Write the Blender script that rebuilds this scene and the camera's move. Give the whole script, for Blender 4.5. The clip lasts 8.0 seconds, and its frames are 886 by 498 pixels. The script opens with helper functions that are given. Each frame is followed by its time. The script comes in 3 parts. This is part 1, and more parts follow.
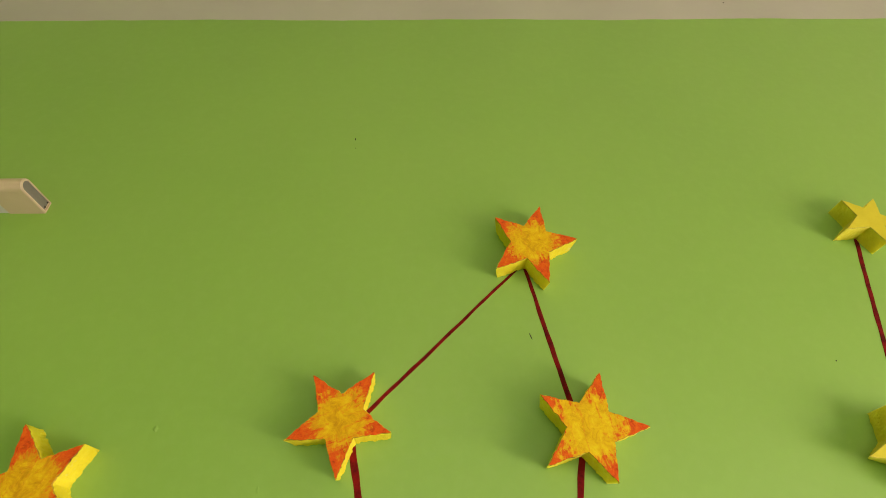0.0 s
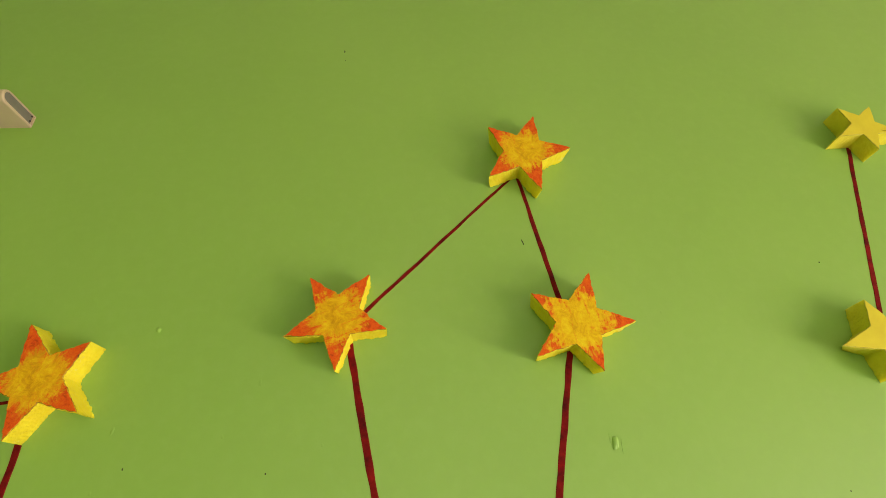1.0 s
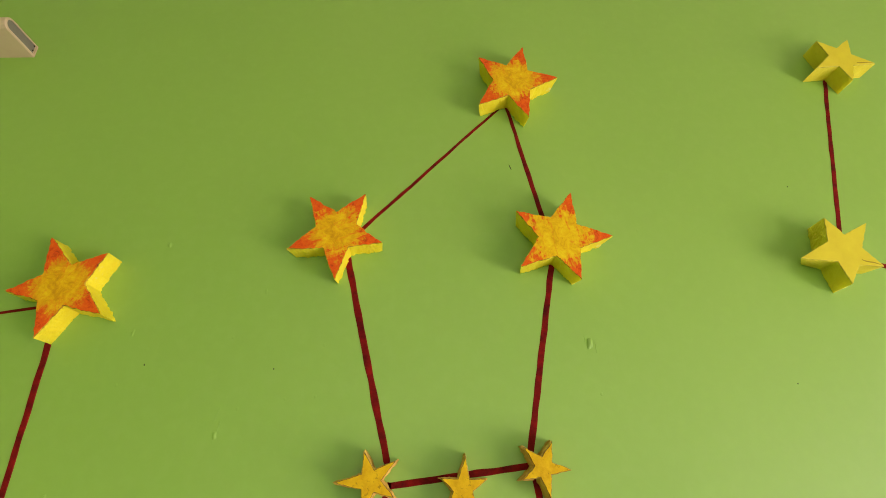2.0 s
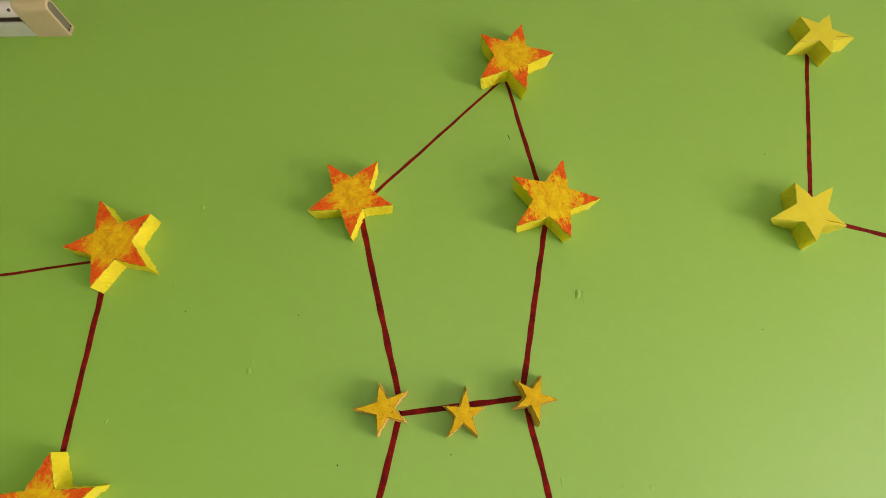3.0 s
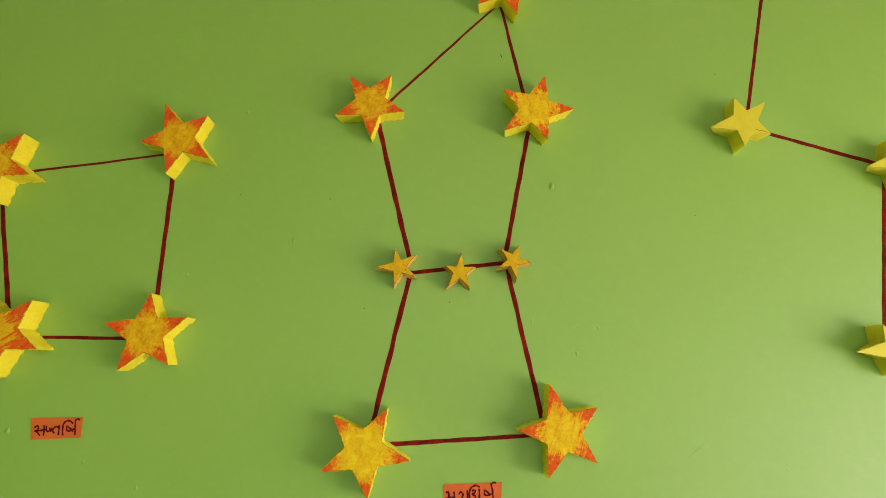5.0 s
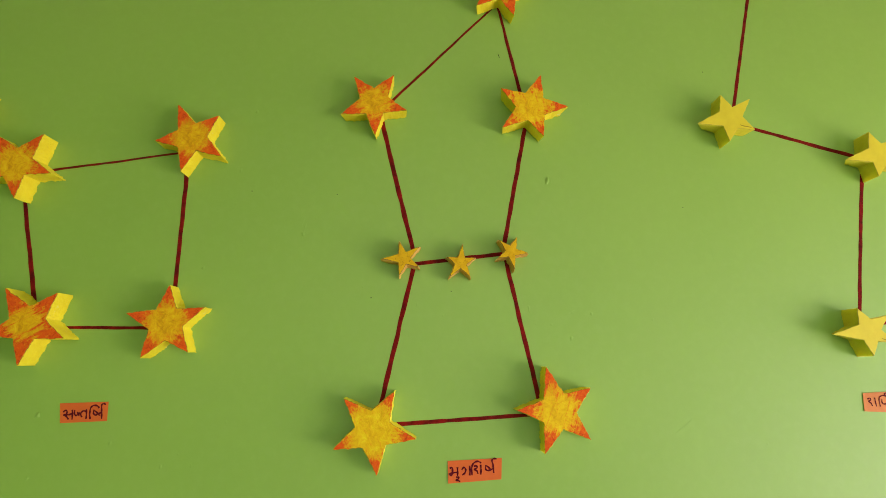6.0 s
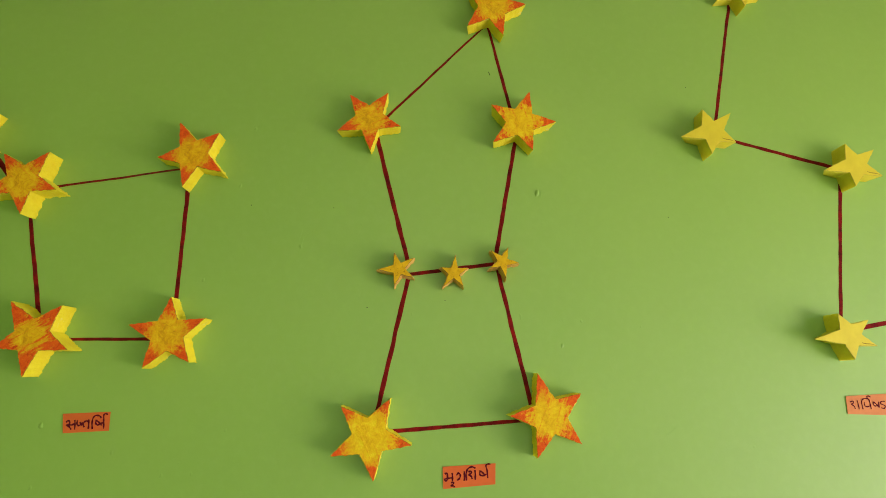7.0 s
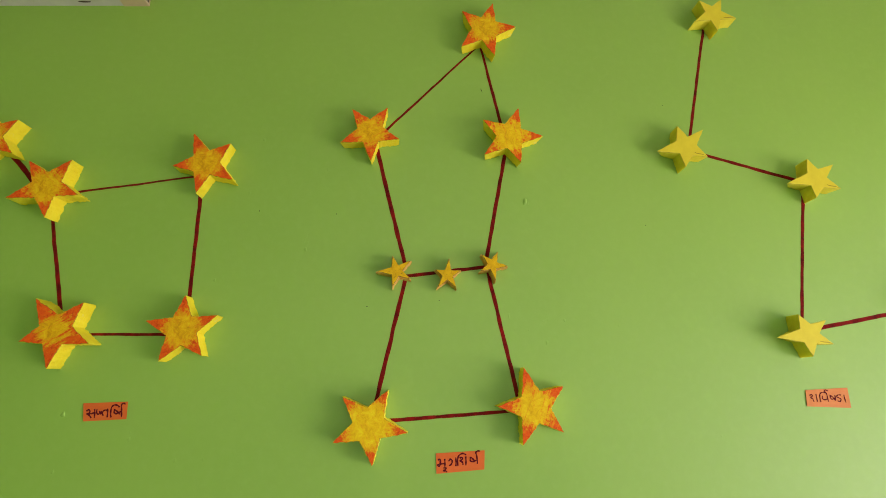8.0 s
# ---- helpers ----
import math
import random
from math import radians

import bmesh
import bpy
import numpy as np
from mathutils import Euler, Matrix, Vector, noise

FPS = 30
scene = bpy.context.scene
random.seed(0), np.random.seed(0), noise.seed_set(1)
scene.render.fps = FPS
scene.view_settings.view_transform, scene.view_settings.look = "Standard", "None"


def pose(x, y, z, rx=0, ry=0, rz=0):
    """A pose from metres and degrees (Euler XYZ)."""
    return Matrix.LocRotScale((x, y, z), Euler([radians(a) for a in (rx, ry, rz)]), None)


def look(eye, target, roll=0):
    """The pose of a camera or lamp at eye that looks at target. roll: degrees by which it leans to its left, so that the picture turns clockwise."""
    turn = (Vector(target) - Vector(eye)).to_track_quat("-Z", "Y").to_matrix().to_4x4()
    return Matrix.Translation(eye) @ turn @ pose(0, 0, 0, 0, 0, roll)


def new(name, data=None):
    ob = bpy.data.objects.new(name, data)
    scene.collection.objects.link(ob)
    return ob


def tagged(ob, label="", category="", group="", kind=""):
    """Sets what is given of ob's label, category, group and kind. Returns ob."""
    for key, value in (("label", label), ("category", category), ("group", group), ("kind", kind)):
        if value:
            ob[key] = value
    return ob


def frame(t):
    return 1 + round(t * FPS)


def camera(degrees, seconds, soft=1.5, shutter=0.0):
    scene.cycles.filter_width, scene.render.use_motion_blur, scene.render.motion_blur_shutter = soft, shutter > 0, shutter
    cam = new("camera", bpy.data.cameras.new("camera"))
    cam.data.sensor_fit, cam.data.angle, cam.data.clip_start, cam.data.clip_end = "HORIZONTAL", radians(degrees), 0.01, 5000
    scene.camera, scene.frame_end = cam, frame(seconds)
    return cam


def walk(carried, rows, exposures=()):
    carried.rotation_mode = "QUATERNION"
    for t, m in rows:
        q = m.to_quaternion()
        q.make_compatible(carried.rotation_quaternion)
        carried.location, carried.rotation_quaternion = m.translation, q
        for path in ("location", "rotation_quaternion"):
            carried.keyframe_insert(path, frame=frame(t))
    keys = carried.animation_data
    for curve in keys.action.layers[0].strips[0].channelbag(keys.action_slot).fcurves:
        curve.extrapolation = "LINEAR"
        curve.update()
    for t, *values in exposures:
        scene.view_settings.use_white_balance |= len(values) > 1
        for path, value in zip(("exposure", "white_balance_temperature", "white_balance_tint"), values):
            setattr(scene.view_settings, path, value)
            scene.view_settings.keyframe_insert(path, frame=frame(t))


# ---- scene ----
cam = camera(84.1, 8.0, 0.9)
PATH = [
    (0, (0.0237, -0.57, 1.6164), (0.0968, 1.072, 2.7559), -2.09),
    (0.5, (0.026, -0.561, 1.5975), (0.104, 1.149, 2.631), -2.43),
    (1, (0.0265, -0.548, 1.5715), (0.1119, 1.208, 2.5251), -2.76),
    (1.5, (0.0301, -0.552, 1.5395), (0.1276, 1.238, 2.4254), -2.89),
    (2, (0.0296, -0.563, 1.5075), (0.1255, 1.264, 2.3173), -2.81),
    (3.5, (0.0288, -0.652, 1.4385), (0.0859, 1.227, 2.1206), -2.34),
    (4, (0.0293, -0.684, 1.4085), (0.0965, 1.215, 2.0327), -2.05),
    (4.5, (0.0229, -0.722, 1.3744), (0.0933, 1.199, 1.9247), -2.06),
    (5, (0.0144, -0.757, 1.3452), (0.0872, 1.186, 1.8166), -1.77),
    (5.2, (0.0095, -0.7694, 1.3364), (0.0852, 1.1, 1.7623), -1.73),
    (6.3, (0.0051, -0.8050, 1.3378), (0.0855, 1.1, 1.7608), -2.42),
    (6.5, (0.0066, -0.807, 1.3361), (0.0898, 1.14, 1.7866), -2.47),
    (7, (0.0107, -0.825, 1.3281), (0.1053, 1.113, 1.8119), -2.87),
    (7.5, (0.0109, -0.86, 1.3181), (0.1263, 1.074, 1.8142), -2.87),
    (8, (0.0051, -0.891, 1.309), (0.1273, 1.041, 1.8123), -2.67),
]
walk(cam, [(t, look(eye, target, roll)) for t, eye, target, roll in PATH],
     [(0, 2.56, 7050, 35), (2, 2.54, 6980, 34), (5, 2.41, 6850, 32), (8, 2.33, 6780, 31)])

# ---- world and lights ----
world = bpy.data.worlds.new("world")
scene.world = world
world.use_nodes = True
wn, wl = world.node_tree.nodes, world.node_tree.links
sky = wn.new("ShaderNodeTexSky")
sky.sky_type, sky.sun_disc = "NISHITA", False
sky.sun_elevation, sky.sun_rotation = radians(52), radians(80)
wn["Background"].inputs["Strength"].default_value = 0.1
wl.new(sky.outputs["Color"], wn["Background"].inputs["Color"])


def opening_light(name, m, width, height, watts, colour):
    """A rectangular lamp set in an opening of the room, in place of daylight."""
    lamp = bpy.data.lights.new(name, "AREA")
    lamp.shape, lamp.size, lamp.size_y, lamp.energy, lamp.color = "RECTANGLE", width, height, watts, colour
    ob = new(name, lamp)
    ob.matrix_world = m
    return ob


# the sun stands outside an unseen doorway in the east wall (x = 2.8), placed from the stars' shadows, and lies on the
# floor within;
# the doorway is bright from the sunlit ground outside; the lamp and opening behind the camera are added as fill
sun = bpy.data.lights.new("sun", "SUN")
sun.energy, sun.angle, sun.color = 4.0, radians(0.5), (1.0, 0.97, 0.92)
new("sun", sun).matrix_world = look((math.sin(radians(80)) * math.cos(radians(52)), math.cos(radians(80)) * math.cos(radians(52)), math.sin(radians(52))), (0, 0, 0))
opening_light("doorway_light", look((2.81, -1.45, 0.45), (0.0, -1.45, 0.45)), 1.96, 0.88, 13.0, (1.0, 0.99, 1.04))
opening_light("window_light", look((0.2, -3.39, 1.6), (0.2, 0.0, 1.6)), 1.6, 1.2, 1.25, (1.0, 0.97, 0.90))


# ---- materials ----
class Nodes:
    """Small helper round one material's node tree."""

    def __init__(self, name, roughness=0.6, gloss=0.3):
        self.mat = bpy.data.materials.new(name)
        self.mat.use_nodes = True
        self.tree = self.mat.node_tree
        self.bsdf = self.tree.nodes["Principled BSDF"]
        self.bsdf.inputs["Roughness"].default_value = roughness
        self.bsdf.inputs["Specular IOR Level"].default_value = gloss
        self.coord = self.tree.nodes.new("ShaderNodeTexCoord")

    def link(self, a, b):
        self.tree.links.new(a, b)

    def noise(self, scale, detail=4.0, rough=0.55, vector=None, distortion=0.0):
        n = self.tree.nodes.new("ShaderNodeTexNoise")
        n.inputs["Scale"].default_value = scale
        n.inputs["Detail"].default_value = detail
        n.inputs["Roughness"].default_value = rough
        n.inputs["Distortion"].default_value = distortion
        self.link(vector or self.coord.outputs["Object"], n.inputs["Vector"])
        return n.outputs["Fac"]

    def math(self, op, a, b=0.0, c=0.0):
        n = self.tree.nodes.new("ShaderNodeMath")
        n.operation = op
        for i, v in enumerate((a, b, c)):
            if isinstance(v, (int, float)):
                n.inputs[i].default_value = v
            else:
                self.link(v, n.inputs[i])
        return n.outputs[0]

    def ramp(self, fac, stops):
        n = self.tree.nodes.new("ShaderNodeValToRGB")
        e = n.color_ramp.elements
        while len(e) < len(stops):
            e.new(0.5)
        for el, (p, col) in zip(e, stops):
            el.position = p
            el.color = (*col, 1) if len(col) == 3 else col
        self.link(fac, n.inputs["Fac"])
        return n.outputs["Color"]

    def mix(self, fac, a, b):
        n = self.tree.nodes.new("ShaderNodeMix")
        n.data_type = "RGBA"
        for sock, v in ((n.inputs[0], fac), (n.inputs[6], a), (n.inputs[7], b)):
            if isinstance(v, (int, float)):
                sock.default_value = v
            elif isinstance(v, tuple):
                sock.default_value = (*v, 1)
            else:
                self.link(v, sock)
        return n.outputs[2]

    def colour(self, v):
        if isinstance(v, tuple):
            self.bsdf.inputs["Base Color"].default_value = (*v, 1)
        else:
            self.link(v, self.bsdf.inputs["Base Color"])

    def glow_through(self, weight, depth):
        """Light scatters inside the stuff."""
        self.bsdf.inputs["Subsurface Weight"].default_value = weight
        self.bsdf.inputs["Subsurface Radius"].default_value = (1.0, 0.9, 0.3)
        self.bsdf.inputs["Subsurface Scale"].default_value = depth

    def bump(self, height, strength, distance):
        n = self.tree.nodes.new("ShaderNodeBump")
        n.inputs["Strength"].default_value = strength
        n.inputs["Distance"].default_value = distance
        self.link(height, n.inputs["Height"])
        self.link(n.outputs["Normal"], self.bsdf.inputs["Normal"])


def m_green_paint():
    k = Nodes("green_wall_paint", 0.55, 0.62)
    big = k.noise(1.6, 3.0)
    fine = k.noise(60.0, 5.0)
    c = k.ramp(big, [(0.3, (0.232, 0.448, 0.059)), (0.7, (0.264, 0.484, 0.070))])
    c = k.mix(k.math("MULTIPLY", k.ramp(fine, [(0.45, (0, 0, 0)), (0.8, (1, 1, 1))]), 0.25), c, (0.31, 0.53, 0.10))
    k.colour(c)
    h = k.math("ADD", k.math("MULTIPLY", k.noise(9.0, 3.0), 1.0), k.math("MULTIPLY", k.noise(140.0, 3.0), 0.06))
    k.bump(h, 0.35, 0.004)
    return k.mat


def m_plain_wall(name, colour, rough=0.8):
    k = Nodes(name, rough)
    dark = tuple(0.86 * v for v in colour)
    k.colour(k.ramp(k.noise(3.0, 6.0), [(0.3, dark), (0.7, colour)]))
    k.bump(k.noise(70.0, 4.0), 0.2, 0.002)
    return k.mat


def m_star_face(name, reach, arms, brush, angle, spots, smudge, lemon):
    """Yellow poster paint with orange-red brushed on by hand from the tips inwards. reach: how far from the middle the red begins;
    arms, brush: how streaky it is along the arms and along one stroke of that angle; spots: red set down in dabs; smudge: orange
    wiped over the middle; lemon: how bright the yellow is."""
    k = Nodes(name, 0.65, 0.12)
    sep = k.tree.nodes.new("ShaderNodeSeparateXYZ")
    k.link(k.coord.outputs["Object"], sep.inputs[0])
    x, z = sep.outputs["X"], sep.outputs["Z"]
    r = k.math("SQRT", k.math("ADD", k.math("MULTIPLY", x, x), k.math("MULTIPLY", z, z)))
    comb = k.tree.nodes.new("ShaderNodeCombineXYZ")
    safe = k.math("MAXIMUM", r, 0.004)
    k.link(k.math("MULTIPLY", k.math("DIVIDE", x, safe), 4.2), comb.inputs[0])
    k.link(k.math("MULTIPLY", k.math("DIVIDE", z, safe), 4.2), comb.inputs[1])
    k.link(k.math("MULTIPLY_ADD", r, 42.0, angle * 1.7), comb.inputs[2])
    ray = k.math("SUBTRACT", k.noise(2.4, 5.0, 0.7, comb.outputs[0], 0.5), 0.5)
    turn = k.tree.nodes.new("ShaderNodeVectorRotate")
    turn.rotation_type = "Y_AXIS"
    turn.inputs["Angle"].default_value = radians(angle)
    k.link(k.coord.outputs["Object"], turn.inputs["Vector"])
    scale = k.tree.nodes.new("ShaderNodeVectorMath")
    scale.operation = "MULTIPLY"
    k.link(turn.outputs[0], scale.inputs[0])
    scale.inputs[1].default_value = (30.0, 60.0, 150.0)
    stroke = k.math("SUBTRACT", k.noise(1.0, 6.0, 0.7, scale.outputs[0], 0.9), 0.5)
    dab = k.math("SUBTRACT", k.noise(120.0, 5.0, 0.75, None, 0.9), 0.5)
    f = k.math("MULTIPLY", k.math("SUBTRACT", r, reach), 30.0)
    f = k.math("ADD", f, k.math("MULTIPLY", ray, arms))
    f = k.math("ADD", f, k.math("MULTIPLY", stroke, brush))
    f = k.math("ADD", f, k.math("MULTIPLY", dab, 1.1))
    vor = k.tree.nodes.new("ShaderNodeTexVoronoi")
    vor.inputs["Scale"].default_value = 190.0
    k.link(k.coord.outputs["Object"], vor.inputs["Vector"])
    f = k.math("SUBTRACT", f, k.math("MULTIPLY", k.math("SUBTRACT", vor.outputs["Distance"], 0.35), spots))
    solid = k.ramp(f, [(0.10, (0, 0, 0)), (0.22, (0.65, 0.65, 0.65)), (0.40, (1, 1, 1))])
    wash = k.ramp(k.math("ADD", f, 0.42), [(0.15, (0, 0, 0)), (0.60, (0.62, 0.62, 0.62))])
    wiped = k.ramp(k.math("ADD", k.math("MULTIPLY", stroke, 2.2), k.math("MULTIPLY", dab, 1.6)), [(0.14, (0, 0, 0)), (0.50, (1, 1, 1))])
    deep, mid, light = [tuple(u * (1 - lemon) + v * lemon for u, v in zip(p, q)) for p, q in (
        ((0.62, 0.25, 0.004), (0.80, 0.45, 0.006)), ((0.82, 0.43, 0.004), (0.90, 0.60, 0.008)), ((0.90, 0.60, 0.008), (0.93, 0.75, 0.014)))]
    yellow = k.ramp(k.noise(70.0, 6.0, 0.75, None, 0.8), [(0.34, deep), (0.50, mid), (0.66, light)])
    orange = k.ramp(k.noise(130.0, 5.0, 0.75, None, 0.5), [(0.35, (0.80, 0.19, 0.008)), (0.65, (0.86, 0.36, 0.010))])
    red = k.ramp(k.noise(150.0, 5.0, 0.75, None, 0.5), [(0.30, (0.50, 0.040, 0.006)), (0.44, (0.82, 0.090, 0.008)), (0.62, (0.90, 0.145, 0.008)), (0.76, (0.90, 0.34, 0.012))])
    c = k.mix(k.math("MULTIPLY", wiped, smudge), yellow, orange)
    c = k.mix(wash, c, orange)
    k.colour(k.mix(solid, c, red))
    k.bump(k.math("ADD", k.noise(190.0, 5.0, 0.75), k.math("MULTIPLY", stroke, 1.6)), 0.5, 0.0012)
    return k.mat


def m_foam(name, a, b, pale):
    """Cut foam painted yellow, with some bare white beads."""
    k = Nodes(name, 0.65)
    c = k.ramp(k.noise(38.0, 5.0, 0.65), [(0.32, a), (0.68, b)])
    bare = k.ramp(k.noise(26.0, 6.0, 0.75, None, 0.5), [(0.62, (0, 0, 0)), (0.70, (1, 1, 1))])
    k.colour(k.mix(k.math("MULTIPLY", bare, pale), c, (0.80, 0.76, 0.48)))
    k.glow_through(0.45, 0.010)
    vor = k.tree.nodes.new("ShaderNodeTexVoronoi")
    vor.inputs["Scale"].default_value = 330.0
    k.link(k.coord.outputs["Object"], vor.inputs["Vector"])
    k.bump(k.math("ADD", vor.outputs["Distance"], k.noise(90.0, 4.0)), 0.5, 0.0012)
    return k.mat


def m_plain_paint(name, a, b, rough=0.55, scale=50.0, bump=0.35, gloss=0.3):
    k = Nodes(name, rough, gloss)
    k.colour(k.ramp(k.noise(scale, 5.0, 0.65), [(0.3, a), (0.7, b)]))
    k.bump(k.noise(scale * 3, 4.0), bump, 0.001)
    return k.mat


def m_gold():
    """Ochre paint with dark flecks."""
    k = Nodes("gold_ochre_paint", 0.65, 0.12)
    c = k.ramp(k.noise(75.0, 5.0, 0.7), [(0.3, (0.66, 0.35, 0.005)), (0.7, (0.86, 0.54, 0.010))])
    fleck = k.ramp(k.noise(240.0, 5.0, 0.7, None, 0.4), [(0.60, (0, 0, 0)), (0.68, (1, 1, 1))])
    k.colour(k.mix(k.math("MULTIPLY", fleck, 0.7), c, (0.26, 0.11, 0.006)))
    k.bump(k.noise(220.0, 4.0), 0.6, 0.001)
    return k.mat


def m_dirty(name, colour, rough):
    """A smooth light surface with dust and a few dark smudges."""
    k = Nodes(name, rough)
    c = k.ramp(k.noise(14.0, 5.0), [(0.3, tuple(0.8 * v for v in colour)), (0.7, colour)])
    smudge = k.ramp(k.noise(26.0, 4.0, 0.6, None, 0.3), [(0.64, (0, 0, 0)), (0.72, (1, 1, 1))])
    k.colour(k.mix(k.math("MULTIPLY", smudge, 0.75), c, (0.09, 0.075, 0.05)))
    return k.mat


GREEN = m_green_paint()
CREAM = m_plain_wall("cream_distemper", (0.56, 0.52, 0.40))
WHITEWASH = m_plain_wall("whitewash", (0.64, 0.61, 0.53))
CEMENT = m_plain_wall("grey_floor_tile", (0.46, 0.43, 0.38), 0.6)
FACES = [m_star_face("orange_tipped_paint", *row) for row in (
    (0.026, 1.6, 1.5, 100, 0.2, 0.60, 0.35), (0.022, 1.4, 1.8, 20, 0.2, 0.90, 0.15), (0.029, 1.2, 2.4, 95, 0.5, 0.80, 0.55),
    (0.024, 1.2, 1.0, 60, 0.0, 0.40, 0.10), (0.026, 1.3, 1.2, 130, 0.1, 0.50, 0.15), (0.020, 0.8, 2.8, 28, 0.0, 1.00, 0.15),
    (0.024, 1.3, 1.0, 80, 0.1, 0.40, 0.20), (0.035, 1.4, 1.0, 110, 0.1, 0.55, 0.80), (0.026, 1.3, 2.4, 65, 0.2, 0.90, 0.65),
    (0.025, 1.2, 1.2, 40, 0.1, 0.50, 0.15))]
FOAM = m_foam("lemon_foam", (0.84, 0.65, 0.016), (0.92, 0.78, 0.030), 0.85)
GOLD = m_gold()
GOLD_SIDE = m_plain_paint("ochre_card_edge", (0.56, 0.29, 0.03), (0.76, 0.50, 0.12), 0.7, 70.0)
EDGE = m_plain_paint("dried_red_edge", (0.13, 0.014, 0.004), (0.84, 0.50, 0.014), 0.6, 120.0)
GOLD_EDGE = m_plain_paint("scuffed_gold_edge", (0.10, 0.03, 0.005), (0.42, 0.24, 0.03), 0.7, 90.0)
YELLOW_EDGE = m_plain_paint("scuffed_yellow_edge", (0.46, 0.36, 0.02), (0.74, 0.64, 0.08), 0.6, 90.0)
YELLOW = m_plain_paint("flat_yellow_paint", (0.68, 0.55, 0.022), (0.76, 0.64, 0.03), 0.6, 30.0)
# the face yellow lightened, to lift star sides that lie in shade
YELLOW_SIDE = m_foam("yellow_paper_side", (0.72, 0.60, 0.03), (0.82, 0.71, 0.05), 0.0)
EDGE_STRIP = m_plain_paint("paper_fold_shade", (0.30, 0.22, 0.012), (0.40, 0.30, 0.016), 0.8, 60.0)
RED = m_plain_paint("dark_red_paint", (0.062, 0.004, 0.004), (0.31, 0.012, 0.008), 0.8, 60.0, 0.35, 0.08)
PAPER = m_plain_paint("orange_paper", (0.72, 0.125, 0.020), (0.80, 0.16, 0.028), 0.7, 25.0, 0.15)
PAPER_PALE = m_plain_paint("pale_orange_paper", (0.68, 0.21, 0.052), (0.75, 0.255, 0.072), 0.7, 25.0, 0.15)
INK = m_plain_paint("maroon_ink", (0.09, 0.005, 0.012), (0.14, 0.008, 0.016), 0.8, 60.0, 0.2, 0.1)
DIRT = m_plain_paint("dark_speck", (0.03, 0.03, 0.012), (0.06, 0.06, 0.02), 0.8, 60.0)
BEIGE = m_plain_paint("beige_plastic", (0.56, 0.42, 0.25), (0.62, 0.48, 0.30), 0.4, 12.0, 0.05)
GREY = m_plain_paint("grey_metal_plate", (0.15, 0.14, 0.10), (0.22, 0.20, 0.15), 0.35, 18.0, 0.1)
ENAMEL = m_dirty("white_enamel", (0.64, 0.63, 0.55), 0.35)
TUBE = m_dirty("dusty_tube_glass", (0.55, 0.51, 0.43), 0.25)
# painted shade of the slot and screw holes; also the burn and scuff colour
BLACK = m_plain_paint("dark_gap", (0.030, 0.020, 0.012), (0.060, 0.038, 0.022), 0.7, 20.0, 0.05)


# ---- mesh helpers ----
def mesh_object(name, bm, material, smooth=False):
    bmesh.ops.recalc_face_normals(bm, faces=bm.faces)
    me = bpy.data.meshes.new(name)
    for f in bm.faces:
        f.smooth = smooth
    bm.to_mesh(me)
    bm.free()
    me.materials.append(material)
    return new(name, me)


def part(name, bm, material, parent, label="", smooth=False):
    ob = mesh_object(name, bm, material, smooth)
    ob.parent = parent
    return tagged(ob, label)


def add_box(bm, x0, x1, y0, y1, z0, z1, bevel=0.0):
    vs = bmesh.ops.create_cube(bm, size=1.0)["verts"]
    for v in vs:
        v.co = (x0 + (v.co.x + 0.5) * (x1 - x0), y0 + (v.co.y + 0.5) * (y1 - y0), z0 + (v.co.z + 0.5) * (z1 - z0))
    if bevel:
        edges = list({e for v in vs for e in v.link_edges})
        bmesh.ops.bevel(bm, geom=edges, offset=bevel, segments=2, affect="EDGES", profile=0.5)
    return vs


def rings(bm, loops, fan=False):
    """Skin closed loops of equal length into a solid; fan: the last cap is a fan round its middle (for stars)."""
    rows = [[bm.verts.new(p) for p in loop] for loop in loops]
    n = len(rows[0])
    for a, b in zip(rows, rows[1:]):
        for i in range(n):
            bm.faces.new((a[i], a[(i + 1) % n], b[(i + 1) % n], b[i]))
    bm.faces.new(rows[0])
    last = rows[-1]
    if fan:
        hub = bm.verts.new((0, last[0].co.y, 0))
        for i in range(n):
            bm.faces.new((last[i], last[(i + 1) % n], hub))
    else:
        bm.faces.new(list(reversed(last)))
    return rows


def structure(ob, label):
    return tagged(ob, label, ob.name.split("_")[0], kind="structure")


# ---- the room: x -1.9 to 2.8, y -3.4 to 0, z 0 to 3.0; the painted wall's face is y = 0 ----
PAINT = 0.0015
TOP = 2.597


